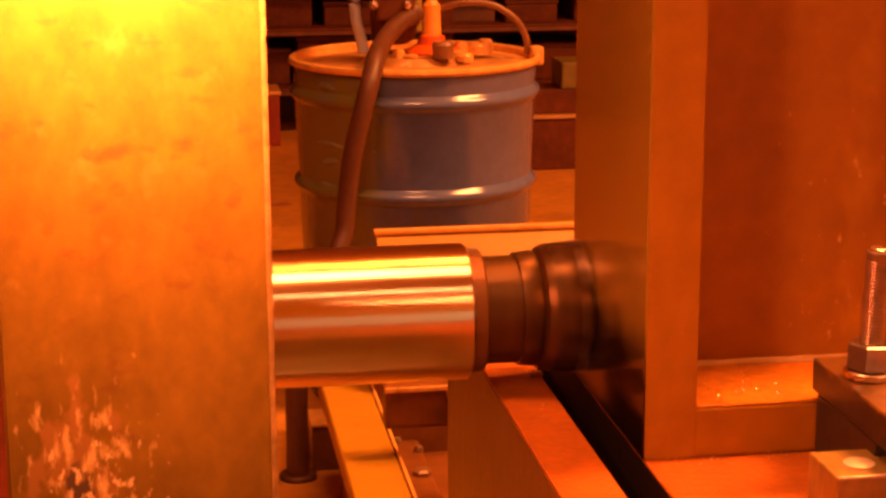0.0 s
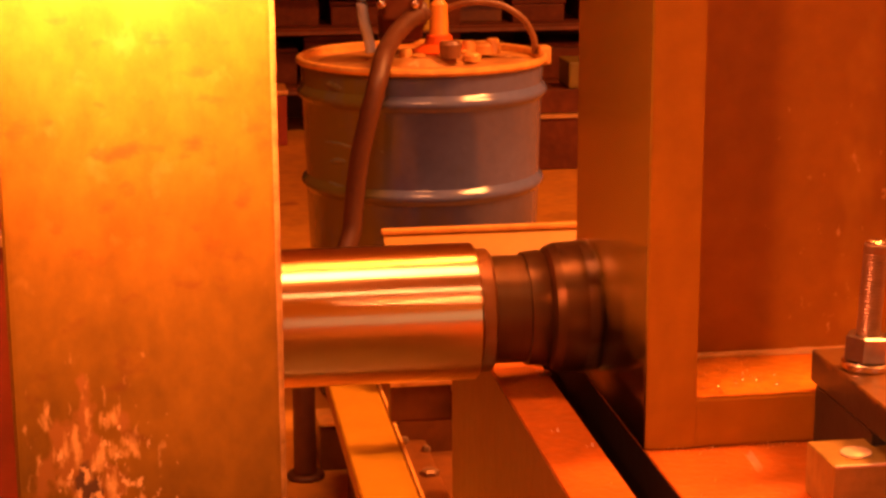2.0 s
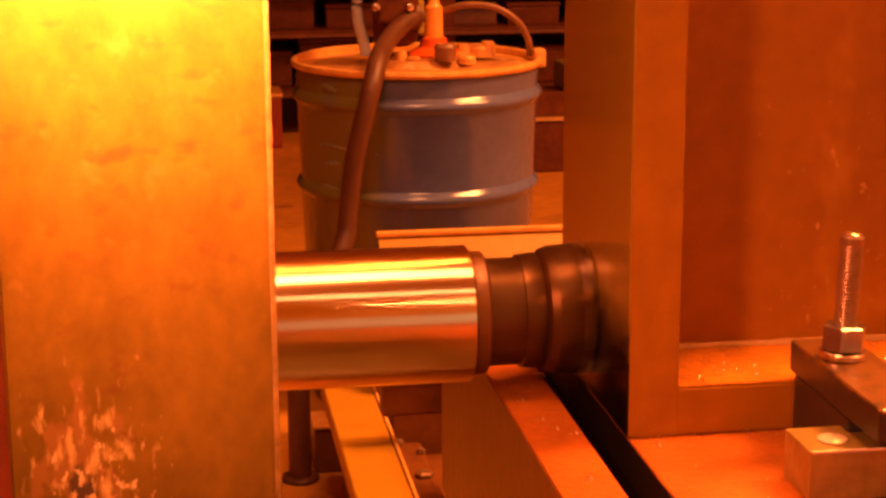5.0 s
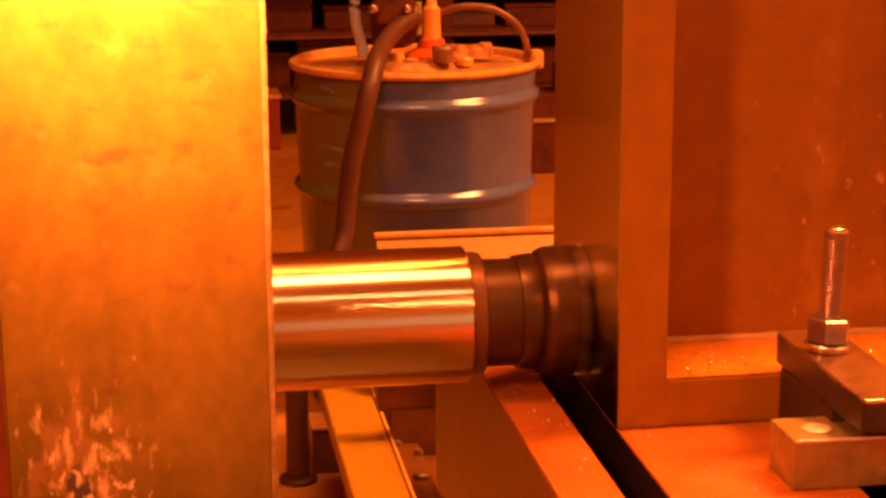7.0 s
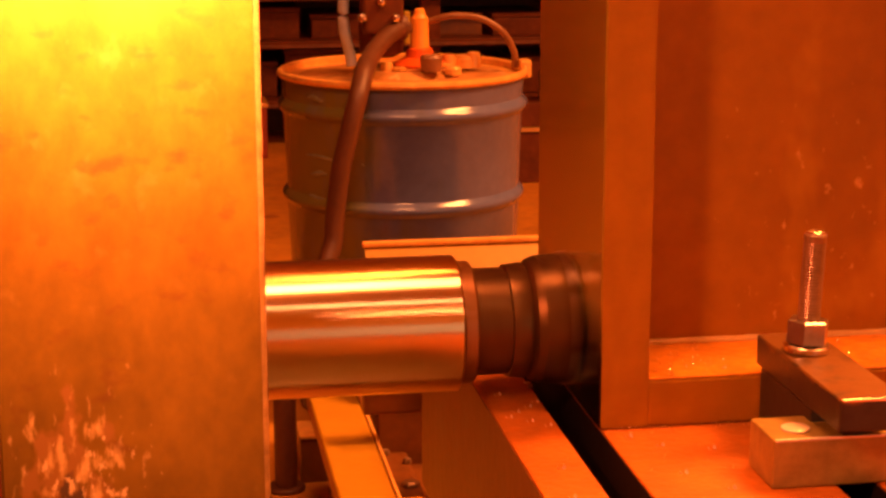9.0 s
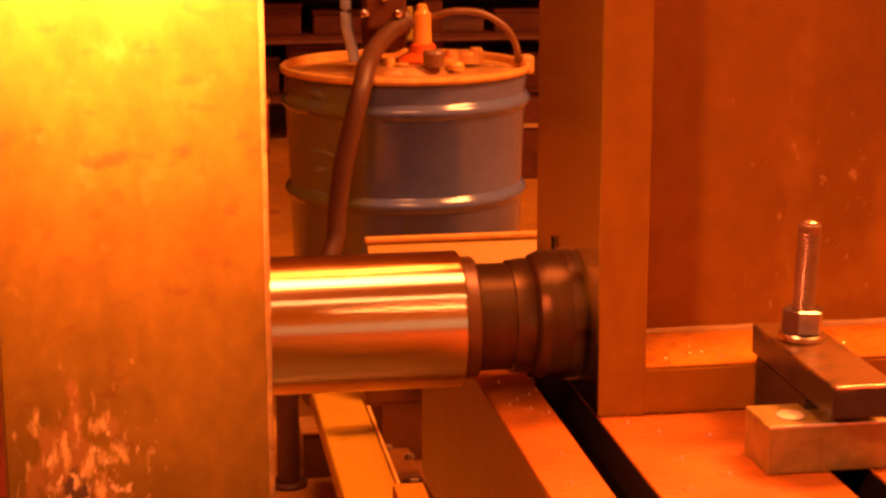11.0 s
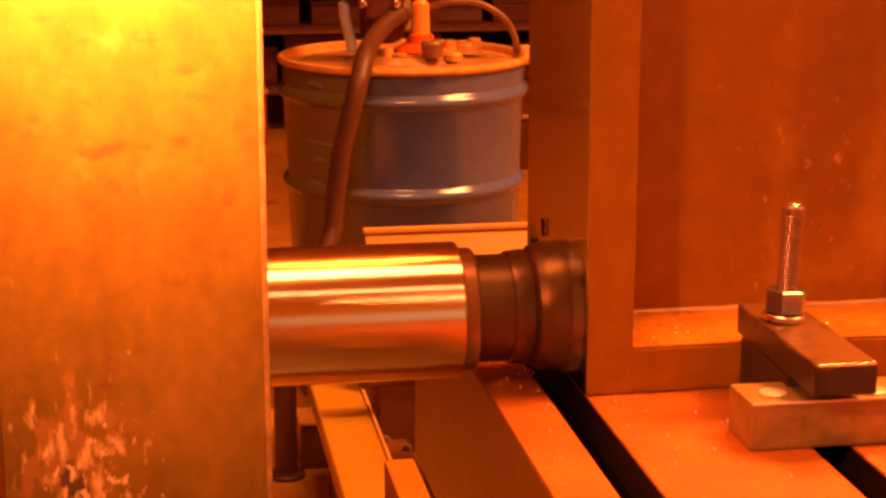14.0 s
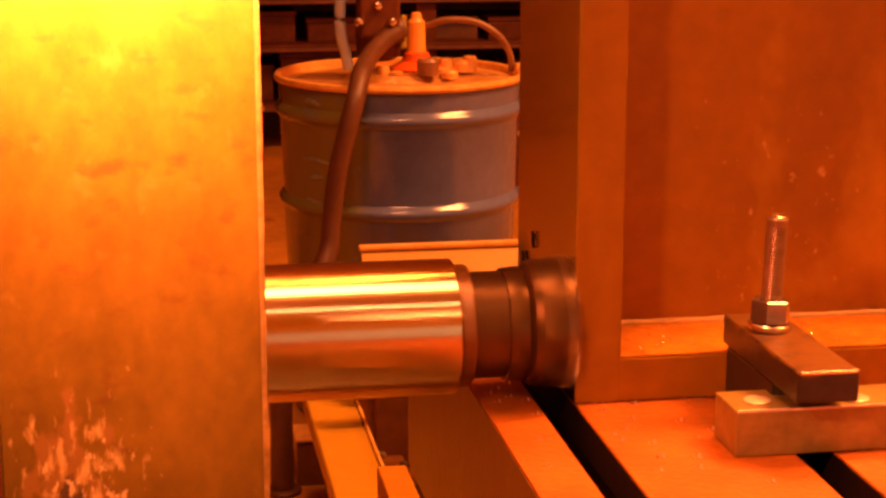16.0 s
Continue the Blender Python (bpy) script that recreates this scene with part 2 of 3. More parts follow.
def lathe(profile, axis="z", seg=64, centre=(0, 0, 0), bm=None):
    """A turned body: (along, radius) pairs about an axis through centre, closed at both ends."""
    bm = bm or bmesh.new()
    rings = []
    for a, r in profile:
        ring = []
        for k in range(seg):
            w = 2 * math.pi * k / seg
            c, s = r * math.cos(w), r * math.sin(w)
            p = {"x": (a, c, s), "y": (s, a, c), "z": (c, s, a)}[axis]
            ring.append(bm.verts.new(Vector(p) + Vector(centre)))
        rings.append(ring)
    for a, b in zip(rings, rings[1:]):
        for k in range(seg):
            bm.faces.new((a[k], a[(k + 1) % seg], b[(k + 1) % seg], b[k]))
    bm.faces.new(rings[0][::-1])
    bm.faces.new(rings[-1])
    bmesh.ops.recalc_face_normals(bm, faces=bm.faces)
    return bm


def turned(name, profile, material, parent=None, axis="z", seg=64, centre=(0, 0, 0), label=""):
    ob = part(name, lathe(profile, axis, seg, centre), material, parent, label, True)
    ob.data.set_sharp_from_angle(angle=radians(35))
    return ob


def tube(name, points, radius, material, parent=None, label="", seg=16, steps=10):
    """A round tube along a smooth line through the points."""
    pts = [Vector(p) for p in points]
    line = []
    for i in range(len(pts) - 1):
        p0, p1, p2, p3 = pts[max(i - 1, 0)], pts[i], pts[i + 1], pts[min(i + 2, len(pts) - 1)]
        for k in range(steps):
            t = k / steps
            line.append(0.5 * (2 * p1 + (p2 - p0) * t + (2 * p0 - 5 * p1 + 4 * p2 - p3) * t * t + (3 * p1 - p0 - 3 * p2 + p3) * t ** 3))
    line.append(pts[-1])
    bm = bmesh.new()
    rings = []
    for i, p in enumerate(line):
        d = (line[min(i + 1, len(line) - 1)] - line[max(i - 1, 0)]).normalized()
        q = d.to_track_quat("Z", "X")
        rings.append([bm.verts.new(p + q @ Vector((radius * math.cos(2 * math.pi * k / seg), radius * math.sin(2 * math.pi * k / seg), 0))) for k in range(seg)])
    for a, b in zip(rings, rings[1:]):
        for k in range(seg):
            bm.faces.new((a[k], a[(k + 1) % seg], b[(k + 1) % seg], b[k]))
    bm.faces.new(rings[0][::-1])
    bm.faces.new(rings[-1])
    bmesh.ops.recalc_face_normals(bm, faces=bm.faces)
    return part(name, bm, material, parent, label, True)


# ---- the workshop ----
FLOOR_Z = -0.36
X0, X1, Y0, Y1, TOP = -4.0, 4.0, -6.0, 4.5, 3.2


def build_room():
    tagged(boxpart("floor", (X0, Y0, FLOOR_Z - 0.1), (X1, Y1, FLOOR_Z), M_FLOOR, bevel=0), "oily orange painted workshop floor", "floor", kind="structure")
    tagged(boxpart("wall_north", (X0, Y1, FLOOR_Z), (X1, Y1 + 0.2, TOP), M_WALL, bevel=0), "dingy brown workshop wall", "wall", kind="structure")
    tagged(boxpart("wall_west", (X0 - 0.2, Y0 - 0.2, FLOOR_Z), (X0, Y1 + 0.2, TOP), M_WALL, bevel=0), "dingy brown workshop wall", "wall", kind="structure")
    tagged(boxpart("wall_east", (X1, Y0 - 0.2, FLOOR_Z), (X1 + 0.2, Y1 + 0.2, TOP), M_WALL, bevel=0), "dingy brown workshop wall", "wall", kind="structure")
    tagged(boxpart("ceiling", (X0 - 0.2, Y0 - 0.2, TOP), (X1 + 0.2, Y1 + 0.2, TOP + 0.2), M_GREYWALL, bevel=0), "pale unseen workshop ceiling that bounces light", "ceiling", kind="structure")
    # unseen plates, added for their olive reflection in the spindle bar
    tagged(boxpart("added_floor_plates", (-3.0, -5.6, FLOOR_Z + 0.0005), (-0.03, -0.30, FLOOR_Z + 0.003), M_MAT, bevel=0.001), "olive plates added on the unseen floor before the machine", "floor", kind="structure")
    tagged(boxpart("added_floor_plates", (-0.027, -5.6, FLOOR_Z + 0.0005), (3.0, -1.75, FLOOR_Z + 0.003), M_MAT, bevel=0.001), "olive plates added on the unseen floor before the machine", "floor", kind="structure")
    bm = bmesh.new()
    for lo, hi in (((X0, FLOOR_Z), (1.6, TOP)), ((3.8, FLOOR_Z), (X1, TOP)), ((1.6, FLOOR_Z), (3.8, 0.0)), ((1.6, 1.5), (3.8, TOP))):
        box(bm, (lo[0], Y0 - 0.2, lo[1]), (hi[0], Y0, hi[1]))
    tagged(part("wall_south", bm, M_GREYWALL), "pale unseen wall with an added opening, bouncing light", "wall", kind="structure")
    # unseen window frame, added round the neutral fill
    win = tagged(empty("added_window", 2.7, Y0 - 0.1, 0.75), "unseen steel framed window added for the neutral fill", "window", kind="structure")
    for lo, hi in (((-1.1, -0.75), (-1.05, 0.75)), ((1.05, -0.75), (1.1, 0.75)), ((-1.05, -0.75), (1.05, -0.7)), ((-1.05, 0.7), (1.05, 0.75)), ((-0.02, -0.7), (0.02, 0.7))):
        boxpart("window_frame", (lo[0], 0.06, lo[1]), (hi[0], 0.12, hi[1]), M_RACK, win, 0.004)
    # the last three housings belong to the added fill lamps
    for x, y, z in ((-0.12, -0.43, 1.52), (0.85, 0.50, 2.12), (1.9, -3.0, 2.7), (-1.9, -3.0, 2.7), (1.9, -0.1, 2.7)):
        lamp = tagged(empty("ceiling_or_fill_lamp", x, y, z), "long dark housing of an unseen ceiling lamp or added fill", "lamp", group="ceiling lamps")
        bm = box(bmesh.new(), (-0.65, -0.36, 0.0), (0.65, 0.36, 0.06), 0.01)
        if y < -1:
            bmesh.ops.rotate(bm, verts=bm.verts, matrix=Matrix.Rotation(radians(-62), 3, "X") @ Matrix.Scale(0.75, 3))
            bmesh.ops.translate(bm, verts=bm.verts, vec=(0, 0.05, 0.0))
        part("housing", bm, M_RACK, lamp)
        boxpart("stem", (-0.02, -0.02, 0.081), (0.02, 0.02, TOP - z - 0.002), M_RACK, lamp, 0.004)
    tube_lamp = tagged(empty("tube_lamp", 0.15, -1.90, 2.10), "slim tube lamp hung from the ceiling", "lamp")
    boxpart("housing", (-0.5, -0.07, 0.02), (0.5, 0.07, 0.07), M_RACK, tube_lamp, 0.01)
    for x in (-0.4, 0.4):
        boxpart("hanger", (x - 0.006, -0.006, 0.071), (x + 0.006, 0.006, TOP - 2.10 - 0.002), M_RACK, tube_lamp, 0.001)
    work_lamp = tagged(empty("work_lamp", -0.300, -0.778, 0.380), "machine work lamp on a bent arm", "lamp")
    bm = box(bmesh.new(), (-0.08, -0.03, 0.006), (0.08, 0.03, 0.045), 0.008)
    bmesh.ops.rotate(bm, verts=bm.verts, matrix=Matrix.Rotation(radians(50), 3, "X"))
    part("shade", bm, M_RACK, work_lamp)
    tube("arm", [(0.0, -0.03, 0.035), (-0.1, -0.06, 0.15), (-0.3, 0.15, 0.35), (-0.45, 0.5, 0.35), (-0.5, 0.6, 0.24)], 0.012, M_RACK, work_lamp)


GUARD_Y = -0.70


def build_head():
    g = tagged(empty("guard_column", -0.286, GUARD_Y, FLOOR_Z), "ochre painted guard column, scraped bare near its foot", "machine guard")
    casting = boxpart("casting", (-0.0595, 0.0, 0.0), (0.0575, 0.05, 1.05), M_HEAD, g, 0.0035, seg=3)
    boxpart("worn_edge", (0.0556, -0.0007, 0.06), (0.0580, 0.006, 1.045), M_EDGEWORN, casting, 0.0006, label="bare worn edge")
    boxpart("foot", (-0.075, -0.03, 0.0), (0.075, 0.08, 0.06), M_HEAD, g, 0.006)
    h = tagged(empty("spindle_head", -0.6, -0.45, FLOOR_Z), "dark red headstock casting behind the guard column", "machine head")
    head = boxpart("casting", (-0.5, 0.0, 0.0), (0.33, 0.42, 1.12), M_REDBOX, h, 0.006)
    for z in (0.50, 0.57, 0.76, 0.85):
        boxpart("rib", (-0.45, -0.014, z), (0.31, -0.001, z + 0.008), M_LINE, head, 0.002)


def build_spindle():
    sp = tagged(empty("milling_spindle", 0, AXIS_Y, AXIS_Z), "polished steel spindle bar holding a turning face mill", "spindle")
    turned("spindle_bar", [(-0.40, 0.0455), (-0.081, 0.0455), (-0.0797, 0.044)], M_CHROME, sp, "x", 128, label="polished bright steel bar")
    collar = turned("collar", [(-0.0797, 0.0400), (-0.079, 0.0412), (-0.071, 0.0412), (-0.0695, 0.0400)], M_COLLAR, sp, "x", 72, label="ground steel collar with drive keys")
    turned("arbor", [(-0.0695, 0.0360), (-0.0465, 0.0360)], M_TOOL, sp, "x", 64)
    turned("clamp_ring", [(-0.0465, 0.0362), (-0.046, 0.0378), (-0.035, 0.0390), (-0.033, 0.038)], M_TOOL, sp, "x", 64)
    bm = lathe([(-0.033, 0.0370), (-0.030, 0.0410), (-0.025, 0.0430), (-0.014, 0.0438), (-0.004, 0.0440), (-0.002, 0.0430)], "x", 84)
    # chip pockets pressed into the rim ahead of each insert
    for v in bm.verts:
        w = math.atan2(v.co.z, v.co.y)
        k = (w / (2 * math.pi) * 7) % 1.0
        if v.co.x > -0.020 and 0.08 < k < 0.34:
            v.co.y *= 0.87
            v.co.z *= 0.87
    body = part("cutter_body", bm, M_TOOL, sp, "dark face mill body with chip pockets", True)
    body.data.set_sharp_from_angle(angle=radians(30))
    for k in range(2):
        bm = box(bmesh.new(), (-0.0787, -0.005, 0.038), (-0.0705, 0.005, 0.0422), 0.001)
        bmesh.ops.rotate(bm, verts=bm.verts, matrix=Matrix.Rotation(math.pi * k, 3, "X"))
        part("drive_key", bm, M_INSERT, collar, "bright drive key")
    for k in range(7):
        bm = box(bmesh.new(), (-0.0095, -0.002, 0.036), (-0.0005, 0.0025, 0.0452), 0.0006)
        bmesh.ops.rotate(bm, verts=bm.verts, matrix=Matrix.Rotation(2 * math.pi * k / 7 + math.pi / 2, 3, "X"))
        part("insert", bm, M_INSERT, body, "bright carbide cutting insert")
    return sp


SLOTS = (-0.0237, 0.0015), (0.1125, 0.1377)


def build_table():
    tb = tagged(empty("machine_table", 0, -0.9, 0), "oily orange milling machine table with T-slots", "machine table")
    y0, y1 = -0.55, 0.77
    edges = [-0.0605, SLOTS[0][0], SLOTS[0][1], SLOTS[1][0], SLOTS[1][1], 0.249, 0.2745, 0.386]
    for i in range(0, 8, 2):
        boxpart("table_strip", (edges[i], y0, -0.026), (edges[i + 1], y1, 0), M_TABLE, tb, 0.0012)
    # thin black sheets stand in for shade on the slot mouths' right walls
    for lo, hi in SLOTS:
        boxpart("slot_shade_sheet", (hi - 0.0007, y0, -0.0255), (hi - 0.0001, y1 - 0.001, -0.0016), M_SLOT, tb, 0)
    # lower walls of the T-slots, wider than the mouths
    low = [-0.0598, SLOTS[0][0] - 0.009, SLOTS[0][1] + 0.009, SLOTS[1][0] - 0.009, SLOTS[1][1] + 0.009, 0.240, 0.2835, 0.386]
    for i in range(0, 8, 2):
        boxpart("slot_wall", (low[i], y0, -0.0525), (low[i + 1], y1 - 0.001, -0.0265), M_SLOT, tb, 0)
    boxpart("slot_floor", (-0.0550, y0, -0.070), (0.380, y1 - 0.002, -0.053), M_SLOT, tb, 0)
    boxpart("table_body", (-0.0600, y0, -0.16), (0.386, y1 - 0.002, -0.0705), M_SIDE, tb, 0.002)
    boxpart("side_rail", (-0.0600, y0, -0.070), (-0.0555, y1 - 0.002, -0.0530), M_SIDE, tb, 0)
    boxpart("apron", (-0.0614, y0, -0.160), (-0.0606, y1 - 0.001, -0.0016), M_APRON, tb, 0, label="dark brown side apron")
    boxpart("stop_bar", (-0.1425, y0, -0.085), (-0.1240, 0.350, -0.012), M_WORK, tb, 0.0015, label="orange stop bar beside the table")
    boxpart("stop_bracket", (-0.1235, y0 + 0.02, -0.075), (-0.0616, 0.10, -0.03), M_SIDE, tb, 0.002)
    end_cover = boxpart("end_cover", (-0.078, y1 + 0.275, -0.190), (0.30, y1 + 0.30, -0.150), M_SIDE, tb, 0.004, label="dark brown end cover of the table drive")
    # pale strip paints in the highlight along the cover's top edge
    boxpart("cover_edge", (-0.0785, y1 + 0.2715, -0.1525), (0.17, y1 + 0.2745, -0.1475), M_RIM, end_cover, 0.001, label="pale cover edge carrying its highlight")
    boxpart("cover_arm", (-0.02, y1 - 0.01, -0.158), (0.28, y1 + 0.2745, -0.152), M_SIDE, tb, 0.001)
    return tb


def build_bed():
    b = tagged(empty("machine_bed", 0.16, -0.9, FLOOR_Z), "dark brown cast machine bed beneath the table", "machine bed")
    boxpart("plinth", (-0.17, -0.75, 0.0), (0.24, 0.70, 0.06), M_SIDE, b, 0.006)
    boxpart("column", (-0.14, -0.70, 0.0605), (0.20, 0.66, 0.15), M_SIDE, b, 0.006)
    for x in (-0.15, 0.16):
        boxpart("slideway", (x, -0.75, 0.1505), (x + 0.06, 0.70, 0.1995), M_TOOL, b, 0.003, label="oiled steel slideway")


def build_work():
    w = tagged(empty("bracket_workpiece", 0, -0.4833, 0), "rusty orange welded steel bracket with a milled side", "workpiece")
    boxpart("side_plate", (0.0011, 0, 0.0005), (0.0322, 0.1866, 0.30), M_WORK, w, 0.0008)
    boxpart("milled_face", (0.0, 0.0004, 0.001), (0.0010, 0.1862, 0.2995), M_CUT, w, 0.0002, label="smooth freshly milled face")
    flange = boxpart("base_flange", (0.0318, 0, 0.0005), (0.42, 0.16, 0.0312), M_WORK, w, 0.002)
    boxpart("oily_lit_top", (0.0326, 0.0006, 0.0313), (0.4195, 0.1595, 0.0325), M_FLANGE, flange, 0.0006, label="oily rust-red top face in a lit tone")
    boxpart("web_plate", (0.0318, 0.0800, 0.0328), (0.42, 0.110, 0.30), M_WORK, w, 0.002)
    bm = bmesh.new()
    n = 60
    path = [(0.036 + 0.38 * i / n, 0.0797) for i in range(n + 1)]
    rings = []
    for i, (x, y) in enumerate(path):
        r = 0.0035 + 0.0012 * noise.noise((x * 90, 0, 0))
        rings.append([bm.verts.new((x, y + 0.0005 - r * math.sin(a), 0.0326 + r * math.cos(a) * 0.9)) for a in (0, 0.4, 0.8, 1.2, 1.57)])
    for a, b in zip(rings, rings[1:]):
        for k in range(4):
            bm.faces.new((a[k], a[k + 1], b[k + 1], b[k]))
    bmesh.ops.recalc_face_normals(bm, faces=bm.faces)
    part("weld_bead", bm, M_LINE, w, "lumpy weld bead", True)
    return w


def build_clamp():
    st = tagged(empty("clamp_strap", 0.1255, -0.55, 0.045), "black steel clamp strap bridging flange and riser block", "clamp")
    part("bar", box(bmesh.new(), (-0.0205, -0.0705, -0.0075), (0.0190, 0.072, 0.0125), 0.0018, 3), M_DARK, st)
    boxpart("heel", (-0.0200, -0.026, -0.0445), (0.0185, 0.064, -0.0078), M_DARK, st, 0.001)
    boxpart("worn_edge", (-0.0190, -0.0709, 0.0108), (0.0176, -0.0692, 0.0128), M_ZINC, st, 0.0005, label="bare worn front edge")
    stud = tagged(empty("clamp_stud", 0.1195, -0.5214, 0.0), "threaded bright steel stud with a nut", "stud")
    prof = [(0.0, 0.0064)]
    z = 0.055
    while z < 0.129:
        prof += [(z, 0.0066), (z + 0.001, 0.0070)]
        z += 0.002
    turned("rod", prof + [(0.1316, 0.0070), (0.1326, 0.0062)], M_STUD, stud, "z", 24)
    turned("washer", [(0.0577, 0.0132), (0.0585, 0.0142), (0.0615, 0.0142), (0.0625, 0.0132)], M_ZINC, stud, "z", 40, label="bright steel washer")
    bm = bmesh.new()
    lathe([(0.0627, 0.0118), (0.0637, 0.0134), (0.0775, 0.0134), (0.0785, 0.0118)], "z", 6, bm=bm)
    part("nut", bm, M_NUT, stud)
    turned("stud_end", [(0.1327, 0.0060), (0.1338, 0.0058), (0.1344, 0.0046)], M_ZINC, stud, "z", 24, label="bright cut end")
    stud.rotation_euler = (0, radians(2.3), 0)
    rb = tagged(empty("riser_block", 0.0725, -0.6048, 0), "worn steel riser block beneath the clamp", "block")
    block = boxpart("body", (0, 0, 0.0003), (0.125, 0.042, 0.0298), M_BLOCK, rb, 0.0012)
    boxpart("worn_edge", (0.001, -0.0004, 0.0286), (0.124, 0.0012, 0.0303), M_SCREW, block, 0.0004, label="bare worn front edge")
    for dx, dy in ((0.0195, 0.018), (0.082, 0.012)):
        turned("screw_head", [(0.0299, 0.0085), (0.0310, 0.0085), (0.0316, 0.0075)], M_SCREW, block, "z", 28, (dx, dy, 0))
    return [st, stud, rb]


def chips(name, label, n, rect, z, size, seed, clump=None):
    """Loose curled cuttings strewn over a flat surface, in one mesh."""
    rng = random.Random(seed)
    bm = bmesh.new()
    for _ in range(n):
        x, y = rng.uniform(rect[0], rect[2]), rng.uniform(rect[1], rect[3])
        if clump:
            y = rect[1] + (rect[3] - rect[1]) * rng.random() ** clump
        a, r, w = rng.uniform(0, 6.28), size * rng.uniform(0.4, 1.2), size * rng.uniform(0.25, 0.6)
        lift = rng.uniform(0, 0.3) * size
        last = None
        for k in range(5):
            u = k / 4 * rng.uniform(1.5, 2.6)
            p = Vector((r * math.sin(u), 0, r * (1 - math.cos(u)) * 0.7 + 0.0002))
            q = p + Vector((0, w, lift))
            row = []
            for v in (p, q):
                row.append(bm.verts.new((x + v.x * math.cos(a) - v.y * math.sin(a), y + v.x * math.sin(a) + v.y * math.cos(a), z + v.z)))
            if last:
                bm.faces.new((last[0], last[1], row[1], row[0]))
            last = row
    ob = part(name, bm, M_CHIP)
    return tagged(ob, label, "metal chips", kind="stuff")


def build_chips():
    return [chips("flange_chips", "bright steel cuttings strewn on the flange", 45, (0.038, -0.482, 0.092, -0.41), 0.0327, 0.0022, 3),
            chips("flange_chips", "bright steel cuttings strewn on the flange", 35, (0.150, -0.482, 0.30, -0.41), 0.0327, 0.0020, 4),
            chips("table_chips", "scattered steel cuttings on the machine table", 35, (0.005, -0.86, 0.110, -0.488), 0.0002, 0.0015, 6),
            chips("table_chips", "line of fine cuttings along the bracket's foot", 160, (0.0, -0.492, 0.30, -0.4835), 0.0002, 0.0013, 8),
            chips("table_chips", "scattered steel cuttings on the machine table", 25, (-0.058, -0.86, -0.026, -0.25), 0.0002, 0.0015, 7)]


def build_rail():
    r = tagged(empty("guide_rail", -0.092, 0.1, FLOOR_Z), "pale yellow painted steel guide rail on a dark web", "rail")
    beam = boxpart("beam", (-0.0265, -1.4, 0.118), (0.0265, 0.33, 0.1395), M_RAIL, r, 0.004, seg=3)
    # the bevel's highlight, painted in as a pale strip
    boxpart("edge_strip", (0.0267, -1.4, 0.125), (0.0300, 0.33, 0.1412), M_RIM, beam, 0.0008, label="pale edge strip carrying the bevel's highlight")
    boxpart("web", (-0.004, -1.4, 0.0), (0.0262, 0.32, 0.1176), M_SIDE, r, 0.002, label="dark brown web")
    b = tagged(empty("bed_block", -0.01, 0.38, FLOOR_Z), "rusty brown bed block with bolts", "block")
    bed = boxpart("body", (-0.050, -0.50, 0.0), (-0.006, 0.04, 0.085), M_SIDE, b, 0.006)
    boxpart("key_bar", (-0.004, -0.5, 0.0), (0.066, 0.04, 0.070), M_SIDE, b, 0.003)
    for x, y, rad in ((-0.018, -0.132, 0.010), (-0.020, 0.006, 0.007), (-0.031, -0.032, 0.005), (-0.012, -0.063, 0.005)):
        turned("bolt_head", [(0.0852, rad), (0.089, rad), (0.091, rad * 0.7)], M_STUD, bed, "z", 6, (x, y, 0), "bright bolt head")
    d = tagged(empty("drive_box", -0.09, 0.504, FLOOR_Z), "dark brown low steel box with a bright lip", "steel box")
    boxpart("body", (-0.030, 0.0, 0.0), (0.030, 0.055, 0.054), M_SIDE, d, 0.002)
    boxpart("lip", (-0.031, -0.003, 0.0545), (0.031, 0.056, 0.058), M_RIM, d, 0.001, label="bare bright lip")


